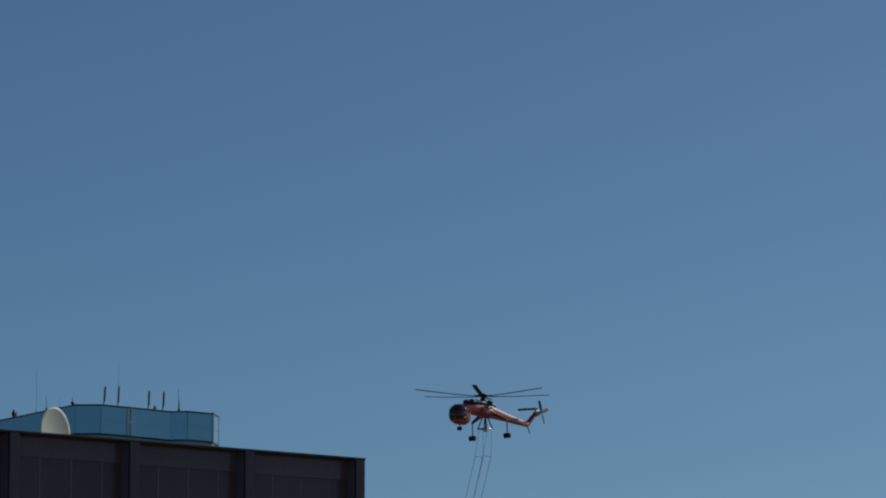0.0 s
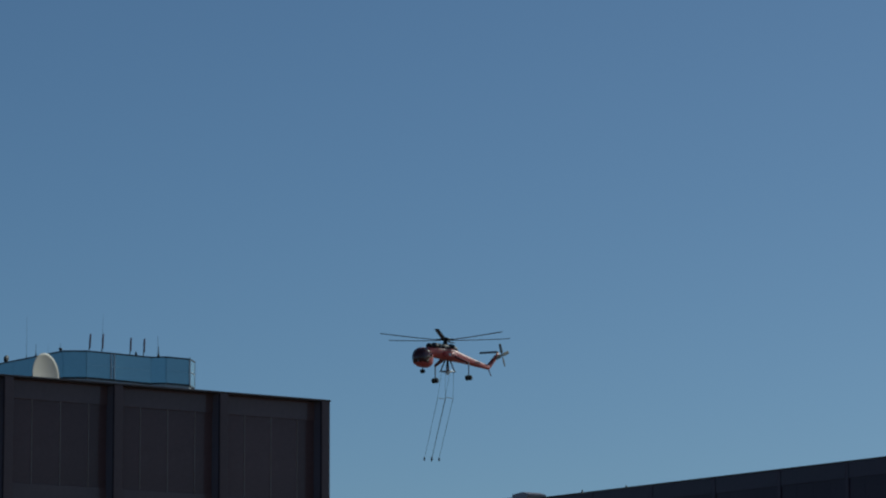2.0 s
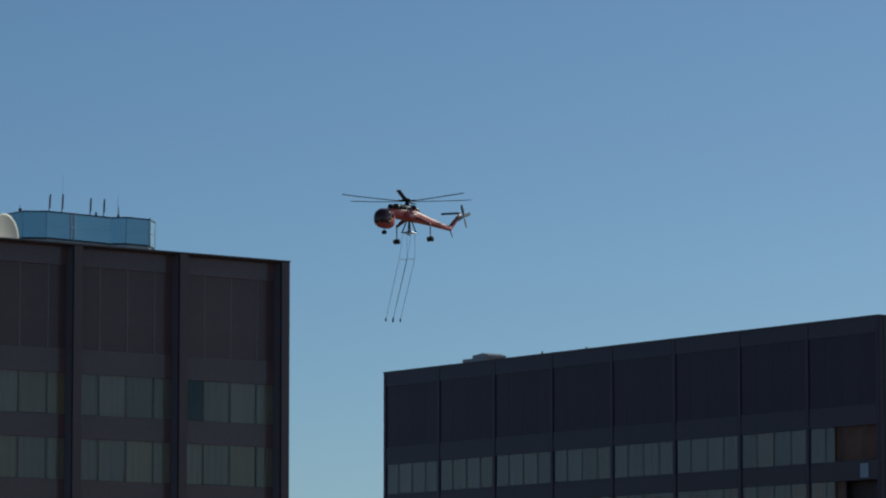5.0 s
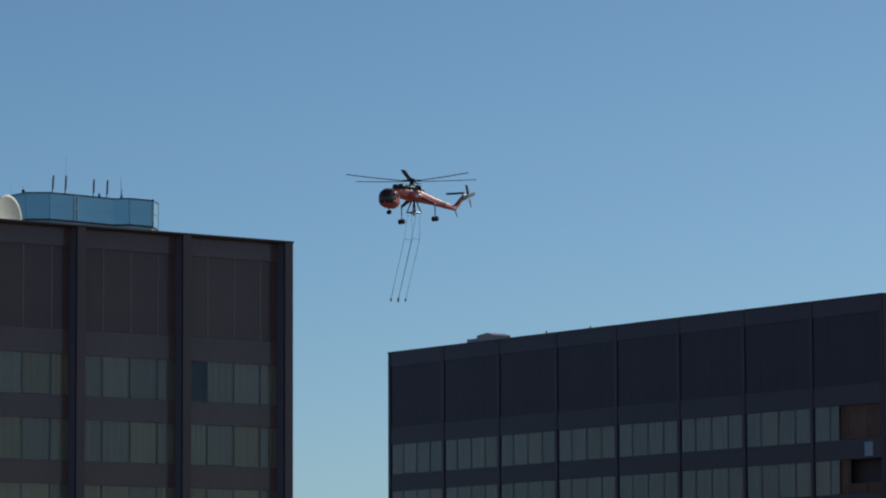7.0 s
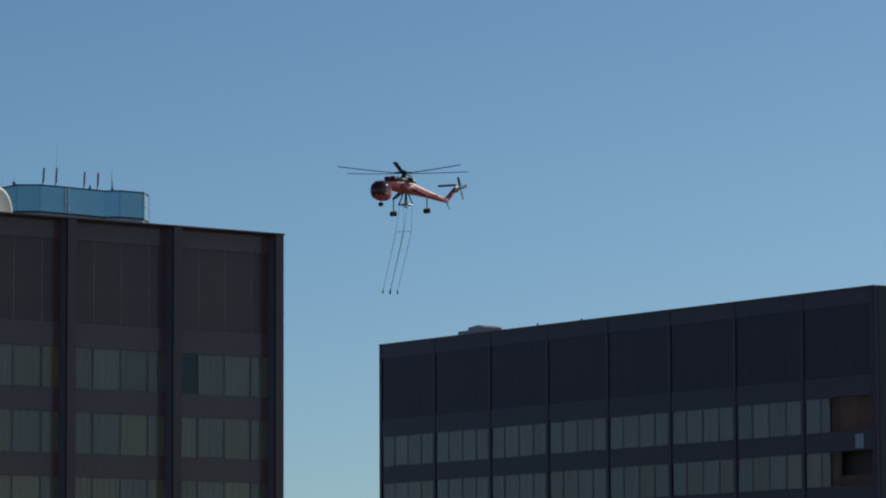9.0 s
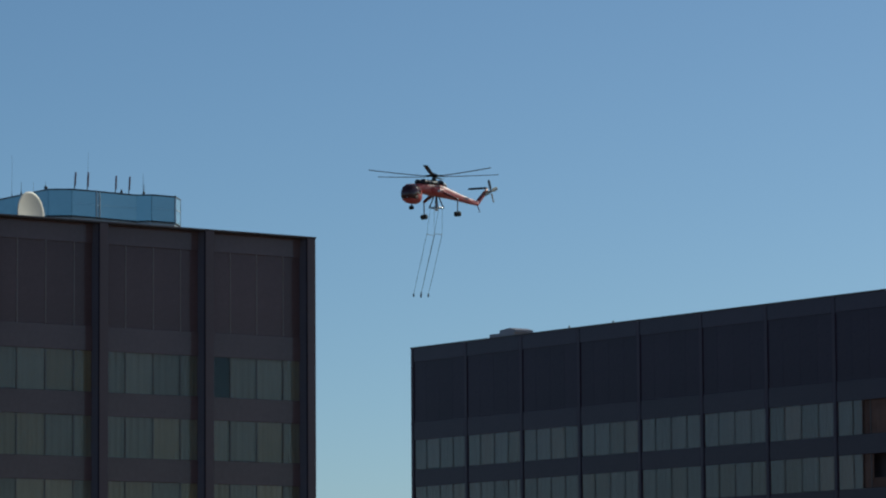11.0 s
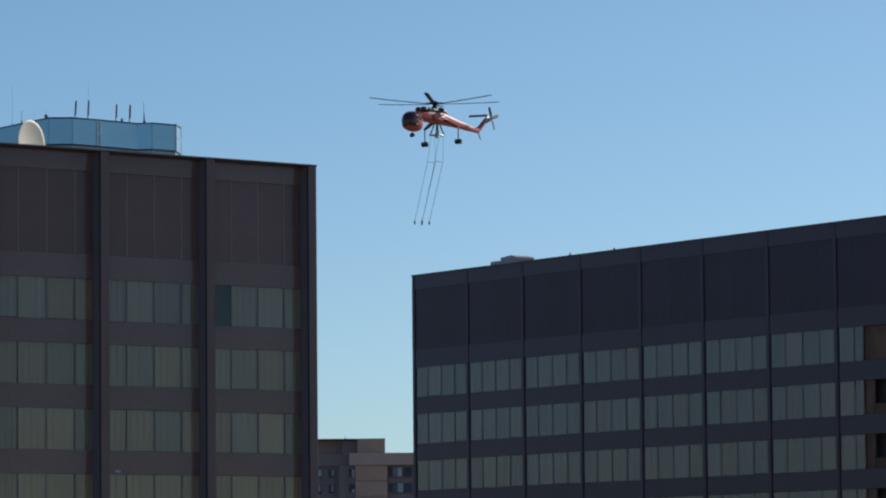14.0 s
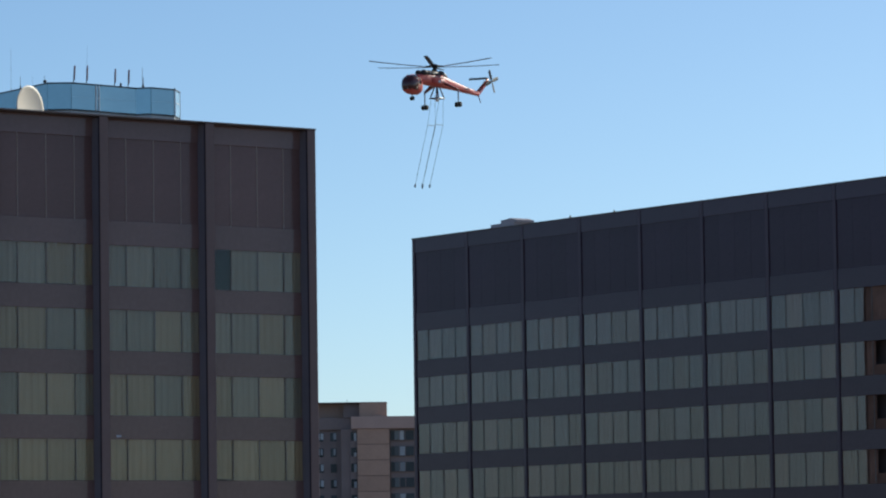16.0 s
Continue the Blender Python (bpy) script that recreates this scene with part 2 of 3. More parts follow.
def office_block(m, roof, bay, first, last, depth, rows, loose_rows, bare, low, brown, mats, drawn, unglazed, label):
    """first..last: column numbers along the front; windows between columns, four panes a bay."""
    b = tagged(place("office_building", m), label, "office building")
    clad, col_mat, louvre_mat, rib_mat, cloth, seam_w, COL_W, COL_D, off, quarter, shift, inset = mats     # inset: louvre, pane, curtain and room wall behind the front, and how far curtains hang to one side
    x0, x1 = first * bay, last * bay
    end = x1 + off + COL_W / 2
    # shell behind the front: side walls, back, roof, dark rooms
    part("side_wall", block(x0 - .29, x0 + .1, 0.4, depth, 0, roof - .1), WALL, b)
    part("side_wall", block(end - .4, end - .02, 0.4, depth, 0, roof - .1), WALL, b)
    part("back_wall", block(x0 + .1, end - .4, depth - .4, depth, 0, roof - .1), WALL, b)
    part("roof", block(x0 + .1, end - .4, 0.35, depth - .4, roof - 1.0, roof - 0.6), ROOFING, b)
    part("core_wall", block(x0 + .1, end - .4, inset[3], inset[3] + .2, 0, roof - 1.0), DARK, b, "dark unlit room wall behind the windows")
    # coping over the front and sides
    part("coping", block(x0 - .22, end + .03, -COL_D - .05, .42, roof - .1, roof, .02), COPING, b, "thin grey metal coping")
    part("coping", block(x0 - .3, x0 + .18, .42, depth, roof - .1, roof, .02), COPING, b)
    part("coping", block(end - .45, end + .03, .42, depth, roof - .1, roof, .02), COPING, b)
    # shared meshes
    lo, hi = -bay / 2 + off + COL_W / 2, bay / 2 + off - COL_W / 2     # clear width between two columns
    fascia = mesh_of(block(lo, hi, -.04, .35, 0, FASCIA - .1, .015), "fascia_panel", clad)
    spandrel = mesh_of(block(lo, hi, 0, .35, 0, STOREY - WIN_H, .012), "spandrel_panel", clad)
    upper = mesh_of(block(lo, hi, -.03, .35, 0, LOUVRE_LOW - WIN_TOP, .012), "spandrel_panel", clad)
    column = mesh_of(block(-COL_W / 2, COL_W / 2, -COL_D, .35, 0, roof - .1, .025), "column", col_mat)
    seam = mesh_of(block(0, seam_w, -.012, .02, 0, roof - .14), "column_seam", SEAM)
    # thin added sheet, colours the column's left face as if in shade
    side_shade = mesh_of(block(-.012, 0, -COL_D + .16, .03, 0, roof - .14), "column_seal", SIDE_SHADE)
    groove = mesh_of(block(-.014, 0, -COL_D + .02, -COL_D + .16, 0, roof - .14), "column_groove", SEAM)
    edges = [lo, shift - quarter, shift, shift + quarter, hi]
    lh = roof - FASCIA - LOUVRE_LOW
    louvres, panes, cloths, browns, lows = [], [], [], [], []
    for i in range(4):
        w = edges[i + 1] - edges[i]
        louvres.append(mesh_of(block(-w / 2 + .004, w / 2 - .004, inset[0], .35, 0, lh, .006), "louvre_panel", louvre_mat))
        panes.append(mesh_of(block(-w / 2 + .03, w / 2 - .03, inset[1], inset[1] + .012, 0, WIN_H), "pane", PANE))
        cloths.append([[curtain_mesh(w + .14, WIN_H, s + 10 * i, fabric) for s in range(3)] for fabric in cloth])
        lows.append(mesh_of(block(-w / 2 + .03, w / 2 - .03, 0, .04, 0, .72, .01), "low_screen", BROWN_CURTAIN))
        browns.append(curtain_mesh(w + .14, WIN_H, 7 + i, BROWN_CURTAIN))
    mull = mesh_of(block(-.024, .024, inset[1] - .03, inset[1] + .03, 0, WIN_H), "mullion", MULLION)
    rib = mesh_of(block(-.028, .028, .012, .1, 0, lh), "rib", rib_mat or louvre_mat)
    rest = []
    rnd = random.Random(5)
    for c in range(first, last + 1):
        piece("column", column, b, (c * bay + off, 0, 0))
        if rib_mat:
            piece("column_seal", side_shade, b, (c * bay + off - COL_W / 2, 0, 0))
            piece("column_groove", groove, b, (c * bay + off - COL_W / 2, 0, 0))
        else:
            piece("column_seam", seam, b, (c * bay + COL_W / 2 - seam_w, -COL_D, 0))
    for c in range(first, last):
        mid = (c + .5) * bay
        piece("fascia_panel", fascia, b, (mid, 0, roof - FASCIA))
        piece("spandrel_panel", upper, b, (mid, 0, WIN_TOP))
        for i in range(4):
            at = mid + (edges[i] + edges[i + 1]) / 2
            piece("louvre_panel", louvres[i], b, (at, 0, LOUVRE_LOW))
            if i and rib_mat:
                piece("rib", rib, b, (mid + edges[i], 0, LOUVRE_LOW))
        for k in range(rows):
            foot = WIN_TOP - WIN_H - k * STOREY
            piece("spandrel_panel", spandrel, b, (mid, 0, foot - (STOREY - WIN_H)))
            for i in range(4):
                at = mid + (edges[i] + edges[i + 1]) / 2
                if k >= loose_rows:
                    rest.append((at, foot, edges[i + 1] - edges[i]))
                elif (c, k, i) not in unglazed:
                    piece("pane", panes[i], b, (at, 0, foot)).visible_shadow = False
                if i and not (i == 3 and (c, k, i) in unglazed):
                    piece("mullion", mull, b, (mid + edges[i], 0, foot))
                if (c, k, i) in low:        # a low brown screen on the sill, the room dark above it
                    piece("low_screen", lows[i], b, (at, .16, foot))
                if (c, k, i) in bare or k >= loose_rows:
                    continue
                lift = 0 if rnd.random() < .9 else rnd.uniform(.02, .12)
                hung = cloths[i][rnd.random() < (.12, .3, .65, .75)[min(k, 3)]]    # cloth varies by pane; warmer colour lower down stands for weaker sky reflection
                if (c, k, i) in drawn:      # pushed half aside
                    ob = piece("curtain", rnd.choice(hung), b, (at - (edges[i + 1] - edges[i]) * .27, inset[2], foot))
                    ob.scale.x = .5
                    ob = piece("pane", panes[i], b, (at - (edges[i + 1] - edges[i]) * .25, 0, foot))
                    ob.scale.x, ob.visible_shadow = .5, False
                    piece("curtain", browns[i], b, (at, .2, foot))
                    continue
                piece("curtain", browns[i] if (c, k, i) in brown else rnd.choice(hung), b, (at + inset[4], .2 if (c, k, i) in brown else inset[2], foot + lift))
    if rest:
        bm = bmesh.new()
        for at, foot, w in rest:
            block(at - w / 2 + .03, at + w / 2 - .03, .06, .08, foot, foot + WIN_H, bm=bm)
        tagged(part("lower_panes", bm, PANE, b), kind="stuff")
    return b


rows_count = 8
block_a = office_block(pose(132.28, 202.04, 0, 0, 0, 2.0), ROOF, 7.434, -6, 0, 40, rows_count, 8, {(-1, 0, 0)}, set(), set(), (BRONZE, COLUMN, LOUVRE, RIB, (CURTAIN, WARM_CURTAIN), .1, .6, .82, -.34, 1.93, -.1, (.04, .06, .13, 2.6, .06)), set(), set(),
                       "dark bronze office building with curtained window bands")
open_bays = {(7, k, i) for k in range(1, 7) for i in (2, 3)}
block_b = office_block(pose(184.53, 266.30, 0, 0, 0, -90), ROOF_B, 7.4966, 0, 8, 32, rows_count, 8, open_bays, open_bays,
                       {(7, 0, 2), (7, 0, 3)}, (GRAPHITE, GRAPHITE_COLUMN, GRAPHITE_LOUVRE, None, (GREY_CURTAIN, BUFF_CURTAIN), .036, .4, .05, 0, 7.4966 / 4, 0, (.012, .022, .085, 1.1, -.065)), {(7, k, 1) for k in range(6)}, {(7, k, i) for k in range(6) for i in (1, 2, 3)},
                       "long dark graphite office building with some brown curtains")
part("notice", block(7.74 * 7.4966, 7.74 * 7.4966 + .85, -.03, -.008, 27.3, 28.3), WHITE_SHEET, block_b, "pale sheet hung on a dark panel")

part("name_plate", block(-14.0, -13.68, -.02, -.004, 19.68, 19.8), WHITE_SHEET, block_a, "small pale plate")
part("name_plate", block(-13.6, -13.3, -.02, -.004, 19.7, 19.74), COPING, block_a)

# ---- roof of the nearer block ----
ROOF_DECK = ROOF - 0.6


def penthouse():
    """Chamfered machine room clad in blue panels, on a pale curb."""
    plan = [(120.6, 226.0), (120.6, 213.5), (121.8, 212.7), (123.68, 212.85), (126.76, 213.25), (127.44, 212.55), (129.25, 212.72), (130.33, 213.87), (130.3, 226.0)]
    p = tagged(place("penthouse", pose(0, 0, 0)), "blue glass-clad rooftop penthouse with chamfered corners", "penthouse")
    low, high = 40.25, 42.0

    def prism(z0, z1, grow, name, mat, label=""):
        bm = bmesh.new()
        c = Vector((125.5, 219.5))
        pts = [Vector(q) + (Vector(q) - c).normalized() * grow for q in plan]
        lower, upper = [bm.verts.new((q.x, q.y, z0)) for q in pts], [bm.verts.new((q.x, q.y, z1)) for q in pts]
        k = len(pts)
        for i in range(k):
            j = (i + 1) % k
            bm.faces.new((lower[i], lower[j], upper[j], upper[i]))
        bm.faces.new(lower[::-1]), bm.faces.new(upper)
        bmesh.ops.recalc_face_normals(bm, faces=bm.faces)
        return part(name, bm, mat, p, label)
    prism(ROOF_DECK, low, -.02, "curb", CURB, "pale grey curb")
    prism(low, low + .09, .05, "base_trim", SCREEN_EDGE)
    prism(low + .09, high - .08, -.03, "inner_wall", SCREEN_EDGE)
    prism(high - .08, high, .06, "roof_edge", SCREEN_EDGE, "thin dark roof edge")
    # wall panels, facet by facet
    for i_facet, ((ax, ay), (bx, by)) in enumerate(zip(plan, plan[1:])):
        a, e = Vector((ax, ay, 0)), Vector((bx, by, 0))
        d = (e - a)
        n = max(1, round(d.length / 2.1))
        ang = math.degrees(math.atan2(d.y, d.x))
        for i in range(n):
            w = d.length / n
            at = a + d * ((i + .5) / n)
            me = mesh_of(block(-w / 2 + .006, w / 2 - .006, -.03, .02, low + .1, high - .09), "wall_panel", SCREEN)
            piece("wall_panel", me, p, (at.x, at.y, 0), ang)
        # thin pale rods draw the faint reflection streak across three facets
        if i_facet in (2, 3, 5):
            part("panel_joint", rod((a.x, a.y - .035, 41.12), (e.x, e.y - .035, 41.12), .005, sides=6), CURB, p)
    # bright corner trims
    for x, y in ((123.62, 212.8), (123.86, 212.82), (129.26, 212.68), (130.34, 213.88)):
        part("corner_trim", block(x - .03, x + .03, y - .05, y + .03, low + .1, high - .09), SCREEN_TRIM, p, "white metal corner trim")
    a, e = Vector((129.25, 212.68, 0)), Vector((130.33, 213.87, 0))
    part("rail", rod(a + Vector((.02, -.03, 41.15)), e + Vector((.02, -.03, 41.15)), .022), SCREEN_TRIM, p, "white cross rail")
    part("rail", rod((123.62, 212.76, 41.1), (123.86, 212.78, 41.1), .03), SCREEN_TRIM, p)
    return p


penthouse()


def dish_antenna():
    d = tagged(place("satellite_dish", pose(115.25, 206.0, ROOF_DECK)), "cream satellite dish on the dark building's roof", "dish")
    bm = bmesh.new()
    rings, sides, R = 9, 32, 1.36
    loops = []
    for k in range(rings + 1):
        r = R * k / rings
        loops.append([bm.verts.new((r * math.cos(2 * math.pi * i / sides), r * math.sin(2 * math.pi * i / sides), 0.16 * (r / R) ** 2)) for i in range(sides)] if k else [bm.verts.new((0, 0, 0))])
    for i in range(sides):
        bm.faces.new((loops[0][0], loops[1][i], loops[1][(i + 1) % sides]))
    for p, q in zip(loops[1:], loops[2:]):
        for i in range(sides):
            j = (i + 1) % sides
            bm.faces.new((p[i], q[i], q[j], p[j]))
    bmesh.ops.recalc_face_normals(bm, faces=bm.faces)
    bmesh.ops.solidify(bm, geom=bm.faces[:], thickness=0.015)
    # the bowl opens up, forward and to the sunny side
    turn = Vector((0.42, -0.91, 0.03)).to_track_quat('Z', 'Y').to_matrix().to_4x4()
    mid = Matrix.Translation((.0, 0, 1.44)) @ turn
    bmesh.ops.transform(bm, matrix=mid @ Matrix.Translation((0, 0, -.25)), verts=bm.verts)
    part("reflector", bm, DISH, d, "cream painted bowl", True)
    part("mast", rod((-.4, .9, 0), (-.4, .9, 1.6), .1), POLE, d)
    part("mount", rod((-.4, .95, 1.45), (-.26, .34, 1.5), .09), POLE, d)
    part("feed_arm", rod(mid @ Vector((-1.1, -.3, .12)), mid @ Vector((.1, -.7, .25)), .02, sides=6), POLE, d)
    return d


dish_antenna()


def panel_antenna(x, y, z, h, lean=0.0, whip=0.0):
    a = tagged(place("panel_antenna", pose(x, y, z, 0, lean, 0)), "slim reddish grey antenna panel on the penthouse roof", "antenna", "rooftop antennas")
    part("pole", rod((0, 0, 0), (0, 0, h * .85), .03), POLE, a)
    part("panel", block(-.045, .045, -.12, -.02, h * .22, h, .02), PANEL_ANT, a)
    if whip:
        part("whip", rod((0, .02, h * .8), (0, .02, h + whip), .008, .004, 6), POLE, a)
    return a


for x, h, lean, whip in ((122.31, 1.14, 3.5, 0), (123.23, 1.2, 2.5, 1.25), (125.25, 1.1, 2, 0), (126.23, 1.12, 2, 0)):
    panel_antenna(x, 213.3, 41.99, h, lean, whip)


def whip_antenna(x, y, z, h, r=.018, sleeve=False):
    a = tagged(place("whip_antenna", pose(x, y, z)), "thin whip antenna standing on the rooftop", "antenna", "rooftop antennas")
    part("whip", rod((0, 0, 0), (0, 0, h), r, r * .5, 6), POLE, a)
    part("base", rod((0, 0, 0), (0, 0, .22), r * 2.6, r * 2.2, 8), POLE, a)
    if sleeve:
        part("sleeve", rod((0, 0, h * .67), (0, 0, h * .76), r * 2.2), POLE, a)
    return a


whip_antenna(127.28, 213.3, 41.99, 1.35)
whip_antenna(127.4, 213.4, 41.99, .7, .03)
whip_antenna(125.7, 213.3, 41.99, .3, .03)
whip_antenna(120.95, 214.5, 41.99, .55)
whip_antenna(120.85, 218.6, 41.99, 2.7, .01)
whip_antenna(120.85, 217.4, 41.99, .85, .02)
whip_antenna(122.9, 219.5, 41.99, 1.2, .008)
whip_antenna(130.0, 213.9, 41.99, .28)
whip_antenna(112.97, 213.0, ROOF_DECK, 7.0, .026, True)


def roof_vent(x, y, z, r, h):
    v = tagged(place("roof_vent", pose(x, y, z)), "small dark round vent on the rooftop", "vent")
    part("pipe", rod((0, 0, 0), (0, 0, h * .55), r * .6, sides=14), POLE, v)
    part("cowl", loft([(h * .5, 0, 0, r, r), (h * .75, 0, 0, r, r), (h, 0, 0, r * .4, r * .4)], 14, 2, 'z'), POLE, v, "", True)


roof_vent(120.8, 214.2, 41.99, .12, .26)


def small_dish(x, y, z):
    d = tagged(place("small_dish", pose(x, y, z)), "small dark round dish on the penthouse edge", "dish")
    part("stand", rod((0, 0, 0), (0, 0, .2), .05), POLE, d)
    bm = loft([(-.1, 0, 0, .08, .08), (0, 0, 0, .22, .22), (.07, 0, 0, .25, .25)], 16, 2)
    bmesh.ops.transform(bm, matrix=Matrix.Translation((0, 0, .28)) @ Matrix.Rotation(radians(25), 4, 'Y') @ Matrix.Rotation(radians(-60), 4, 'Z'), verts=bm.verts)
    part("bowl", bm, POLE, d, "", True)


small_dish(120.85, 221.3, 41.99)


def davit_box():
    """Dark housing hooked over the parapet, hanging down the front band."""
    d = tagged(place("davit", pose(107.5, 200.76, ROOF - 1.5)), "dark metal davit housing hooked over the parapet", "davit")
    part("housing", block(-.22, .22, -.98, -.70, 0, 1.62, .06), POLE, d)
    part("hook_arm", block(-.2, .2, -.98, .6, 1.53, 1.72, .05), POLE, d)


davit_box()


# ---- roof of the longer block ----
def roof_unit():
    u = tagged(place("roof_unit", pose(191.55, 262.0, ROOF_B - 0.6)), "low grey rooftop unit with a sloped cover", "roof unit")
    part("base", block(-.9, .9, -1.3, 2.0, 0, 1.75), VENT, u)
    bm = bmesh.new()
    prof = [(.6, 1.75), (.6, 1.98), (-.8, 2.1), (-1.6, 1.9), (-1.6, 1.75)]
    f = [[bm.verts.new((x, y, z)) for y, z in prof] for x in (-.9, .9)]
    bm.faces.new(f[0]), bm.faces.new(f[1][::-1])
    for i in range(len(prof)):
        j = (i + 1) % len(prof)
        bm.faces.new((f[0][j], f[0][i], f[1][i], f[1][j]))
    bmesh.ops.recalc_face_normals(bm, faces=bm.faces)
    part("cover", bm, VENT, u, "sloped grey metal cover")


roof_unit()
roof_vent(192, 254.9, ROOF_B - 0.6, .13, 1.87)
roof_vent(192, 249.1, ROOF_B - 0.6, .17, 1.8)


# ---- tan apartment building far behind ----
def apartment_building():
    at = Vector((411.2, 614.65, 0))
    b = tagged(place("apartment_building", pose(at.x, at.y, 0, 0, 0, -33.5)), "tan brick apartment building with flat roof", "apartment building")
    top, band_top, band_low = 42.15, 39.55, 37.3

    def box(name, x0, x1, y0, y1, z0, z1, mat, label="", bevel=0.03):
        return part(name, block(x0, x1, y0, y1, z0, z1, bevel), mat, b, label)
    x_l, x_a, x_b, x_r = -9.0, 1.1, 7.05, 15.0
    box("parapet", 0, x_r, 0, 14, band_low, band_top, CONCRETE, "pale pinkish parapet band")
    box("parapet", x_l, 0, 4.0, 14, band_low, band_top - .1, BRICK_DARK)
    # left roof block is dimmed by colour, as an unlit face of tan brick
    box("roof_block", x_l, -1.4, 5.5, 12, band_top - .1, top, BRICK_TAN_SHADED)
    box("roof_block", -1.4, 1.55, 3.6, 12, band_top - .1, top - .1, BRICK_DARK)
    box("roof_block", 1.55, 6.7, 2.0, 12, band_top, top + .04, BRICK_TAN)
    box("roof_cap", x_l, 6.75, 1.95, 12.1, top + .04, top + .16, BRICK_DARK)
    part("aerial", rod((-.7, 4, top), (-.7, 4, top + .7), .05), POLE, b)
    # shaft with a joint at each storey
    z = band_low
    st = 2.92
    pan = mesh_of(block(x_a, x_b, .35, 1.2, .05, st - .05, .03), "brick_panel", BRICK_TAN)
    box("shaft", x_a + .05, x_b - .05, .45, 13, 0, band_low, JOINT)
    # wings carry their shade in the darker brick colour
    box("wing", x_b - .05, x_r, 1.35, 13, 0, band_low, BRICK_DARK, "brown brick wing with shade put into its colour")
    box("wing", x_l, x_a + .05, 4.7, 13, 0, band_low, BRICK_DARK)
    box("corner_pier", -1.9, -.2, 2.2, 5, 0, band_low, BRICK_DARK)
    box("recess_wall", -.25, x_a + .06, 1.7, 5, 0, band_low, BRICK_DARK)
    wide = mesh_of(block(0, 4.3, -.1, .1, 0, 1.75), "dark_glazing", FAR_PANE)
    slim = mesh_of(block(0, .95, -.16, -.08, .05, 1.7), "pale_blind", BLIND)
    small = mesh_of(block(0, 1.1, -.1, .1, 0, 1.6), "window_pane", FAR_PANE)
    shade = mesh_of(block(0, .52, -.15, -.08, .05, 1.5), "pale_blind", BLIND)
    sill = mesh_of(block(0, 4.5, -.25, .1, -.16, 0), "sill", JOINT)
    post = mesh_of(block(-.06, .06, -.18, .1, 0, 1.75), "window_post", BRICK_DARK)
    dim = mesh_of(block(0, .8, -.14, -.08, .05, 1.7), "grey_blind", DIM_BLIND)
    rnd = random.Random(3)
    while z - st > 0:
        z -= st
        piece("brick_panel", pan, b, (0, 0, z))
        f = z + .75
        piece("window_pane", wide, b, (x_b + .25, 1.3, f))
        if rnd.random() < .85:
            ob = piece("pale_blind", slim, b, (x_b + 1.95, 1.3, f))
            ob.scale.x = rnd.choice((.55, .8, 1.0, 1.0))
        piece("sill", sill, b, (x_b + .15, 1.3, f))
        for at_x in (1.85, 2.95):
            piece("window_post", post, b, (x_b + at_x, 1.3, f))
        piece("grey_blind", dim, b, (x_b + 1.0, 1.3, f))
        piece("window_pane", wide, b, (x_b + 4.9, 1.3, f))
        piece("window_pane", small, b, (-.1, 1.65, f))
        if rnd.random() < .6:
            piece("pale_blind", shade, b, (.45, 1.65, f - .05)).scale.z = rnd.choice((.5, .8, 1.0))
        for x in (-6.3, -3.9):
            piece("window_pane", small, b, (x, 4.6, f))
            for at_x in (.02, .56):
                if rnd.random() < .55:
                    ob = piece("pale_blind", shade, b, (x + at_x, 4.6, f + .3))
                    ob.scale = (rnd.choice((.7, 1.0)), 1, rnd.choice((.5, .8, .8)))
    return b


apartment_building()


# ---- helicopter: long beam, bulb cockpit, six blades ----
HUB = Vector((355.6, 506.8, 77.76 + EYE))


def blade_mesh(bm, r0, r1, chord, thick, cone):
    n = 8
    loops = []
    for i in range(n + 1):
        r = r0 + (r1 - r0) * i / n
        c = chord * (1 if i else .45)
        z = math.tan(radians(cone)) * r + .25 * (r / r1) ** 2 - .12
        loops.append([bm.verts.new((r, y * c, z + t * thick)) for y, t in ((-.5, 0), (-.2, .5), (.2, .45), (.5, 0), (.2, -.4), (-.2, -.45))])
    for p, q in zip(loops, loops[1:]):
        for i in range(6):
            j = (i + 1) % 6
            bm.faces.new((p[i], p[j], q[j], q[i]))
    bm.faces.new(loops[0][::-1]), bm.faces.new(loops[-1])
    bmesh.ops.recalc_face_normals(bm, faces=bm.faces)
    return bm


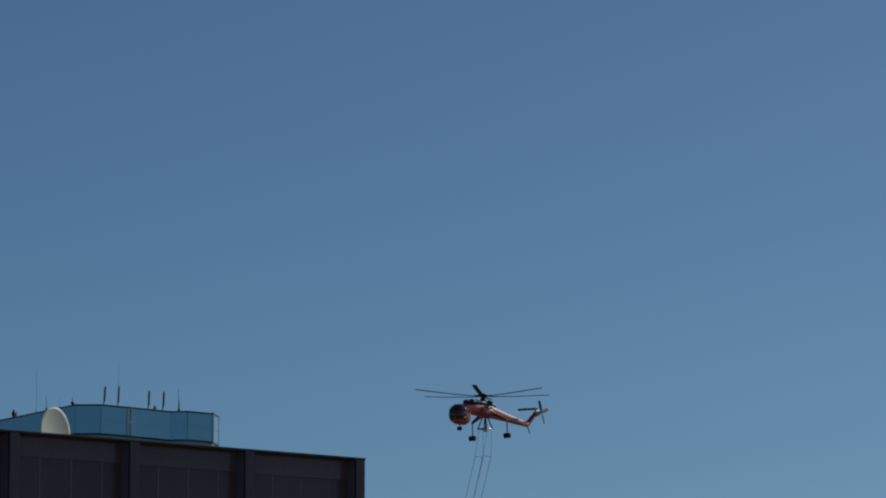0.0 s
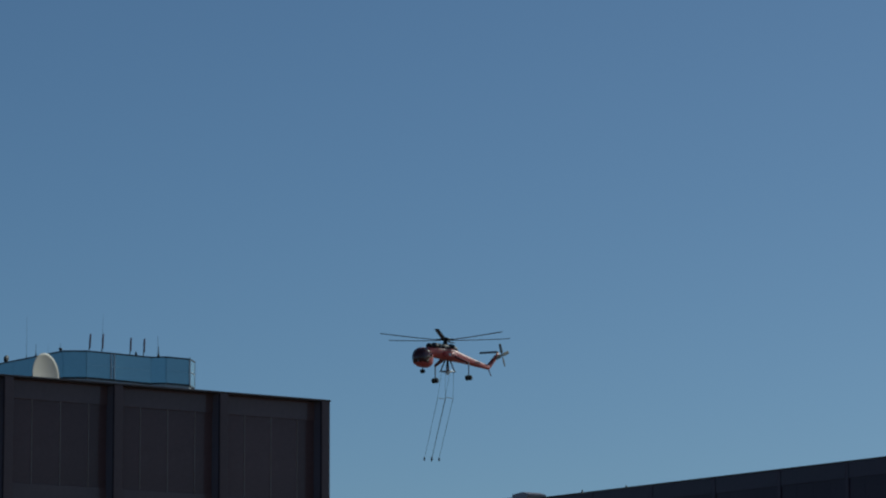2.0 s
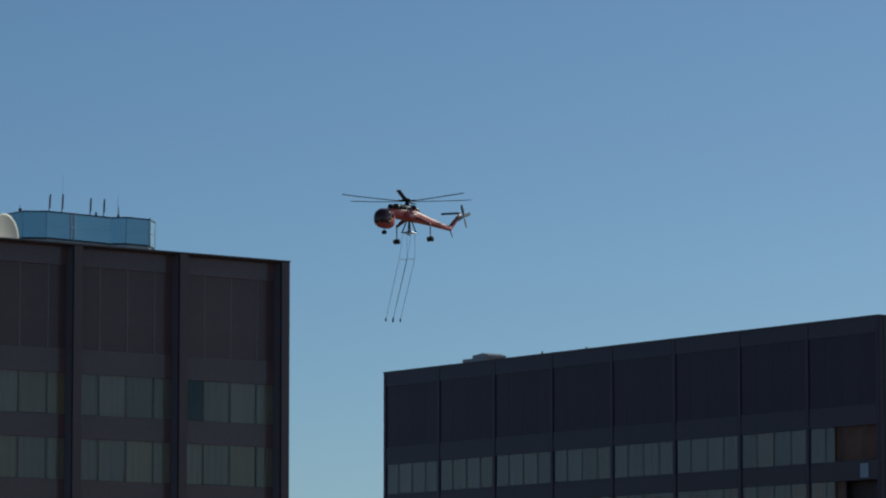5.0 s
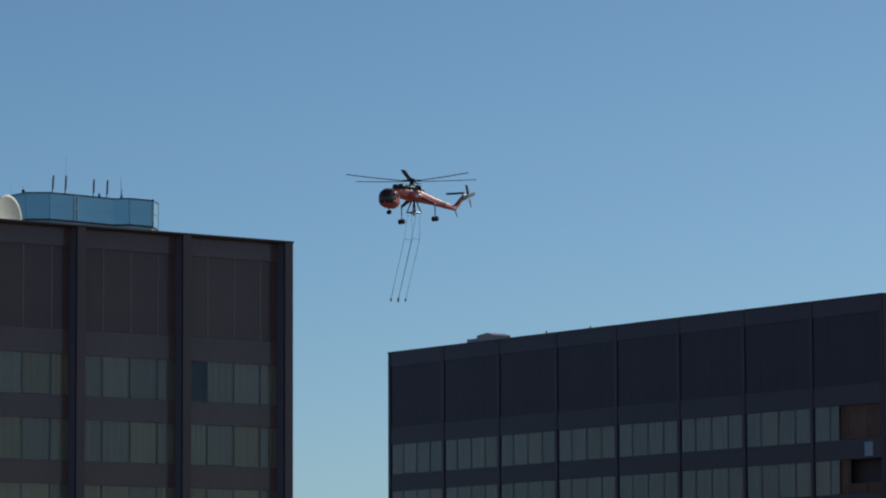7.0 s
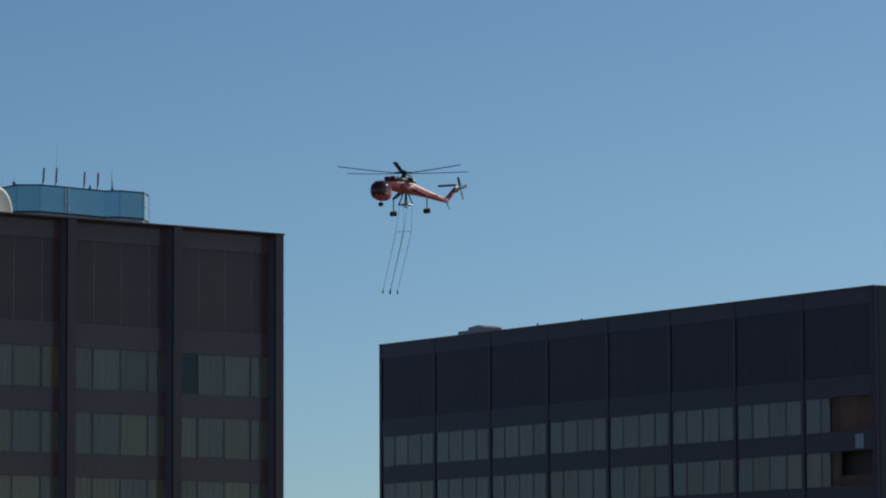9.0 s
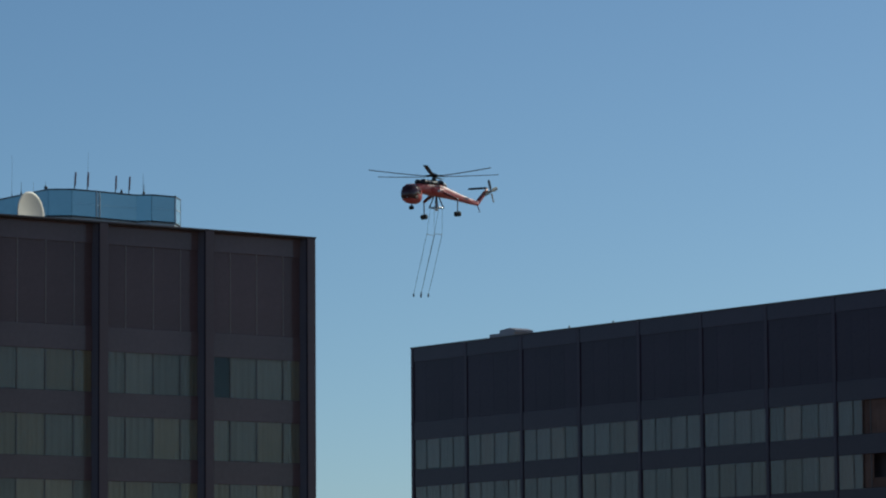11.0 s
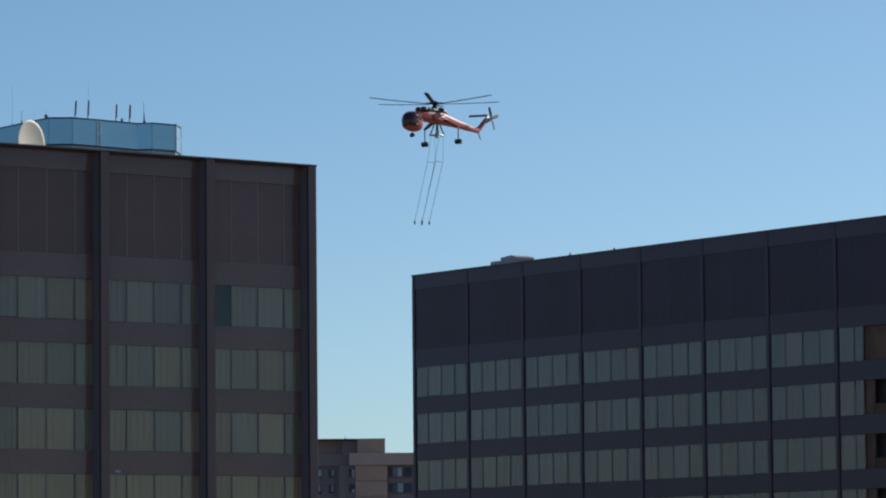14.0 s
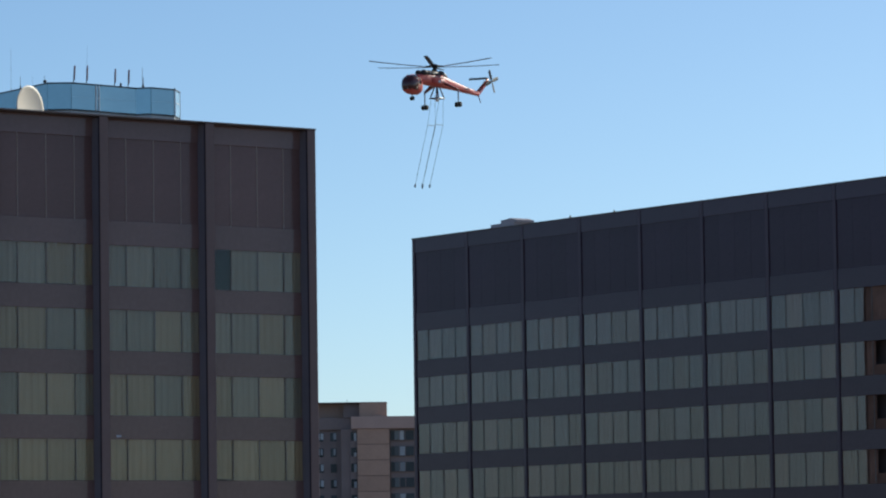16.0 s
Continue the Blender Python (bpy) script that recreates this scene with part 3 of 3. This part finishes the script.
def helicopter():
    # nose to the left of the view and partly towards it
    a, yaw = radians(54), radians(35.1)
    right, away = Vector((math.cos(yaw), -math.sin(yaw), 0)), Vector((math.sin(yaw), math.cos(yaw), 0))
    nose = -right * math.cos(a) - away * math.sin(a)
    turn = math.degrees(math.atan2(nose.y, nose.x))
    h = tagged(place("helicopter", pose(*HUB, 0, 0, turn)), "orange-red heavy-lift helicopter hovering with a long sling", "helicopter")
    # beam fuselage
    beam = part("fuselage", loft([(5.9, 0, -2.55, .45, .4), (5.0, 0, -2.35, .66, .64), (3.0, 0, -2.25, .82, .82), (0.5, 0, -2.25, .95, .95), (-1.5, 0, -2.3, .93, .95),
                                  (-3.2, 0, -2.45, .78, .8), (-6, 0, -2.74, .58, .6), (-9, 0, -3.08, .44, .45), (-11.6, 0, -3.3, .34, .36), (-11.9, 0, -3.3, .2, .22)], 20, 3.2), PAINT, h, "orange-red painted beam fuselage", True)
    for y in (1, -1):
        part("marking", block(-8.6, -6.2, y * .505 - .012, y * .505 + .012, -3.05, -2.72), PAINT_DARK, beam, "dark maroon bar")
        part("side_fairing", loft([(1.9, y * .85, -2.5, .12, .3), (1.2, y * .98, -2.5, .3, .5), (-1.0, y * .98, -2.5, .3, .5), (-1.9, y * .8, -2.55, .12, .3)], 12, 2.6), PAINT, beam, "", True)
        for x in (-.5, .45):
            part("access_panel", block(x - .3, x + .3, y * 1.27 - .015, y * 1.27 + .015, -2.72, -2.32), PAINT_DARK if x < 0 else STEEL, beam)
    # bulb cockpit
    pod_rings = [(8.4, 0, -3.6, .28, .34), (8.18, 0, -3.54, .68, .8), (7.75, 0, -3.46, .98, 1.22), (7.05, 0, -3.4, 1.14, 1.5), (6.2, 0, -3.4, 1.18, 1.56), (5.35, 0, -3.44, 1.14, 1.48), (4.85, 0, -3.5, .98, 1.22), (4.65, 0, -3.5, .74, .9)]
    pod = part("cockpit", loft(pod_rings, 24, 2.5), PAINT, h, "rounded red cockpit pod", True)
    pod.location.x -= .38
    # glazing: the bulb's upper front, standing a little proud
    bm = loft([(x + .012, y, z, u * 1.012, v * 1.012) for x, y, z, u, v in pod_rings[0:6]], 24, 2.5)
    doomed = [f for f in bm.faces if (len(f.verts) > 4 and f.calc_center_median().x < 7) or f.calc_center_median().z < (-4.25 if f.calc_center_median().x > 6.6 else -3.55)]
    bmesh.ops.delete(bm, geom=doomed, context='FACES')
    bmesh.ops.solidify(bm, geom=bm.faces[:], thickness=.02)
    glazing = part("windscreen", bm, COCKPIT, pod, "dark reflective cockpit glazing", True)
    for y in (-.38, .38):
        pts = [(8.24, y, -3.1), (7.8, y, -2.36), (7.1, y, -1.93), (6.2, y, -1.83)]
        bm = bmesh.new()
        for p, q in zip(pts, pts[1:]):
            rod(p, q, .045, sides=6, bm=bm)
        part("window_frame", bm, PAINT, pod)
    bm = bmesh.new()
    for y in (1, -1):
        rod((6.3, y * 1.16, -3.75), (6.3, y * 1.16, -2.6), .04, sides=6, bm=bm)
    part("door_frame", bm, PAINT, pod)
    part("landing_light", loft([(8.27, .45, -4.1, .05, .05), (8.2, .45, -4.1, .13, .13), (7.9, .45, -4.1, .13, .13)], 12, 2), STEEL, pod, "bright round lamp glass", True)
    part("aft_window", block(4.62, 4.7, -.55, .55, -3.7, -2.95, .02), COCKPIT, pod)
    # engines, filters, gearbox
    for y in (.52, -.52):
        e = part("engine", loft([(3.0, y, -1.28, .3, .3), (2.8, y, -1.28, .38, .38), (.6, y, -1.25, .4, .4), (-.3, y, -1.2, .36, .36), (-.5, y, -1.2, .3, .3)], 16, 2), ENGINE, h, "dark turbine engine", True)
        part("air_filter", loft([(4.0, y, -1.3, .2, .2), (3.85, y, -1.3, .42, .42), (3.2, y, -1.3, .46, .46), (3.0, y, -1.3, .36, .36)], 16, 2), ENGINE, e, "dark round intake filter", True)
        part("exhaust", rod((-.3, y, -1.2), (-1.0, y * 1.9, -1.05), .26, .3, 14), ENGINE, e)
        for x in (.2, 1.2, 2.2):
            part("clamp", loft([(x, y, -1.26, .43, .43), (x + .1, y, -1.26, .43, .43)], 16, 2), STEEL, e, "", True)
    box = part("gearbox", loft([(-1.75, -.1, 0, .85, .7), (-1.2, -.1, 0, .8, .62), (-.7, 0, 0, .45, .42), (-.3, 0, 0, .26, .26), (.05, 0, 0, .2, .2)], 16, 2.4, 'z'), ENGINE, h, "dark rotor gearbox and mast", True)
    part("oil_cooler", loft([(-1.4, 0, -1.35, .55, .45), (-1.9, 0, -1.25, .6, .55), (-2.7, 0, -1.45, .5, .42), (-3.2, 0, -1.8, .3, .2)], 14, 3), ENGINE, h, "dark oil cooler hump", True)
    part("cooler_fan", rod((-1.55, 0, -1.05), (-1.35, 0, -.65), .34, .38, 16), ENGINE, h)
    bm = bmesh.new()
    for y in (1.0, -1.0):
        rod((2.6, y, -1.85), (-1.2, y, -1.75), .045, bm=bm)
        for x in (2.5, 1.2, -.2, -1.1):
            rod((x, y, -1.85), (x, y * .8, -1.2), .035, bm=bm)
    part("hand_rail", bm, STEEL, h)
    # main rotor
    rotor = part("rotor_hub", loft([(-.2, 0, 0, .32, .32), (-.1, 0, 0, .75, .75), (.16, 0, 0, .82, .82), (.26, 0, 0, .45, .45), (.36, 0, 0, .3, .3), (.42, 0, 0, .12, .12)], 20, 2, 'z'), ENGINE, h, "dark six-armed rotor hub", True)
    first = math.degrees(math.atan2(-.31 * away.y - .95 * right.y, -.31 * away.x - .95 * right.x)) - turn + 5
    rotor.matrix_local = Matrix.Rotation(radians(1.5), 4, Matrix.Rotation(radians(-turn), 3, 'Z') @ right) @ rotor.matrix_local
    for i in range(6):
        s = math.radians(first + 60 * i)
        bm = blade_mesh(bmesh.new(), 1.1, 10.97, .74, .11, 2.2)
        rod((.5, 0, .0), (1.5, 0, .0), .12, .09, 8, bm)
        bmesh.ops.transform(bm, matrix=Matrix.Rotation(s, 4, 'Z'), verts=bm.verts)
        part("rotor_blade", bm, BLADE, rotor, "long thin black blade")
    # tail: swept pylon, one-sided stabiliser, four-bladed rotor
    pylon = part("tail_pylon", loft([(-3.62, -11.35, 0, .5, .13), (-3.2, -11.75, 0, .62, .17), (-2.2, -12.95, 0, .5, .15), (-1.2, -14.05, 0, .42, .13), (-.55, -14.35, 0, .3, .1)], 14, 2.2, 'z'), PAINT, h, "swept red tail fin", True)
    part("fin_edge", rod((-11.05, 0, -3.25), (-13.6, 0, -1.15), .12, .1, 8), PAINT_DARK, pylon)
    bm = bmesh.new()
    loops = []
    for y, c in ((.1, 1.0), (-1.5, .95), (-3.2, .82), (-3.35, .6)):
        loops.append([bm.verts.new((-14.15 + u * c, y, -.6 + v * .17 - .03 * y)) for u, v in ((.5, 0), (.2, 1), (-.5, 0), (.2, -1))])
    for p, q in zip(loops, loops[1:]):
        for i in range(4):
            j = (i + 1) % 4
            bm.faces.new((p[i], p[j], q[j], q[i]))
    bm.faces.new(loops[0][::-1]), bm.faces.new(loops[-1])
    bmesh.ops.recalc_face_normals(bm, faces=bm.faces)
    part("stabiliser", bm, BLADE, pylon, "nearly black stabiliser")
    part("tail_gearbox", rod((-14.3, -.1, -1.15), (-14.3, .75, -1.15), .2, .14, 12), PAINT_DARK, pylon)
    tail = part("tail_rotor", rod((-14.3, .7, -1.15), (-14.3, .95, -1.15), .2, .14, 12), ENGINE, h, "four-bladed tail rotor hub")
    for i in range(4):
        bm = bmesh.new()
        loft([(.2, 0, 0, .12, .05), (.6, 0, 0, .3, .04), (1.75, 0, 0, .27, .03), (1.9, 0, 0, .16, .015)], 8, 2, 'x', bm)
        # blades turn in the upright plane beside the fin
        bmesh.ops.transform(bm, matrix=Matrix.Translation((-14.3, .86, -1.15)) @ Matrix.Rotation(radians(22 + 90 * i), 4, 'Y') @ Matrix.Rotation(radians(80), 4, 'X'), verts=bm.verts)
        part("tail_blade", bm, BLADE_GREY, tail)
    part("tail_skid", rod((-11.7, 0, -3.55), (-12.35, 0, -4.65), .09, .06, 8), PAINT_DARK, h)
    # undercarriage
    for y in (1, -1):
        gear = part("main_gear", loft([(-2.5, -1.2, y * .8, .62, .5), (-3.0, -1.45, y * 1.7, .52, .42), (-3.6, -1.7, y * 2.95, .36, .32), (-3.85, -1.76, y * 3.25, .16, .16)], 10, 2.6, 'z'), PAINT_DARK, h, "sloping dark red gear leg", True)
        part("gear_strut", rod((-1.76, y * 3.25, -3.7), (-1.76, y * 3.25, -6.05), .11, .09, 10), STEEL, gear)
        for s in (-.3, .3):
            w = part("wheel", rod((-1.76, y * 3.25 + s - .14, -6.1), (-1.76, y * 3.25 + s + .14, -6.1), .41, sides=20), TYRE, gear, "black rubber tyre", True)
    nose_gear = part("nose_gear", rod((6.0, 0, -4.8), (6.0, 0, -5.5), .09, sides=10), STEEL, h)
    for s in (-.17, .17):
        part("wheel", rod((6.0, s - .09, -5.55), (6.0, s + .09, -5.55), .32, sides=18), TYRE, nose_gear, "black rubber tyre", True)
    # hoist frame under the beam
    frame_ob = part("hoist_frame", rod((-.6, 0, -3.0), (-.6, 0, -4.3), .12), ENGINE, h, "dark hoist frame")
    for sx in (-1, 1):
        for sy in (-1, 1):
            part("frame_leg", rod((-.6 + sx * .25, sy * .25, -3.1), (-.6 + sx * .78, sy * .8, -5.0), .1, sides=8), ENGINE, frame_ob)
    for sy in (-1, 1):
        part("cross_bar", rod((-1.5, sy * .8, -5.0), (.3, sy * .8, -5.0), .085, sides=8), STEEL, frame_ob)
    for sx in (-1, 1):
        part("cross_bar", rod((-.6 + sx * .78, -.95, -5.0), (-.6 + sx * .78, .95, -5.0), .085, sides=8), ENGINE, frame_ob)
    part("hook_block", loft([(-5.5, -.6, 0, .16, .16), (-5.3, -.6, 0, .26, .26), (-4.9, -.6, 0, .2, .2), (-4.2, -.6, 0, .12, .12)], 12, 2.4, 'z'), SCREEN_TRIM, frame_ob, "white painted hook block", True)
    return h, right, away, nose


heli, RIGHT, AWAY, NOSE = helicopter()


def sling():
    """Four cables with two spreader bars, swinging back to the left."""
    top = HUB + NOSE * -.6 + Vector((0, 0, -5.05))
    s = tagged(place("cargo_sling", pose(*top)), "four thin dark cables with spreader bars and hooks", "sling")
    side = NOSE.cross(Vector((0, 0, 1)))
    lean = -RIGHT

    def spot(u, v, z, r):
        return side * u + NOSE * v + Vector((0, 0, z)) + lean * r
    for su in (-1, 1):
        bar = part("spreader_bar", rod(spot(su * .74, -1.05, -4.15, .35), spot(su * .74, 1.05, -4.15, .35), .04, sides=8), CABLE, s)
        for sv in (-1, 1):
            a, b, c = spot(su * .8, sv * .5, .02, 0), spot(su * .74, sv * 1.02, -4.15, .35), spot(su * .72, sv * .95, -13.6, 2.5)
            bm = rod(a, b, .024, sides=6)
            rod(b, c, .03, sides=6, bm=bm)
            part("cable", bm, CABLE, s)
            part("hook", loft([(-.4, c.x, c.y, .06, .06), (-.2, c.x, c.y, .14, .14), (.1, c.x, c.y, .12, .12), (.2, c.x, c.y, .04, .04)], 8, 2, 'z'), CABLE, s, "small black hook").location.z = c.z
    return s


sling()
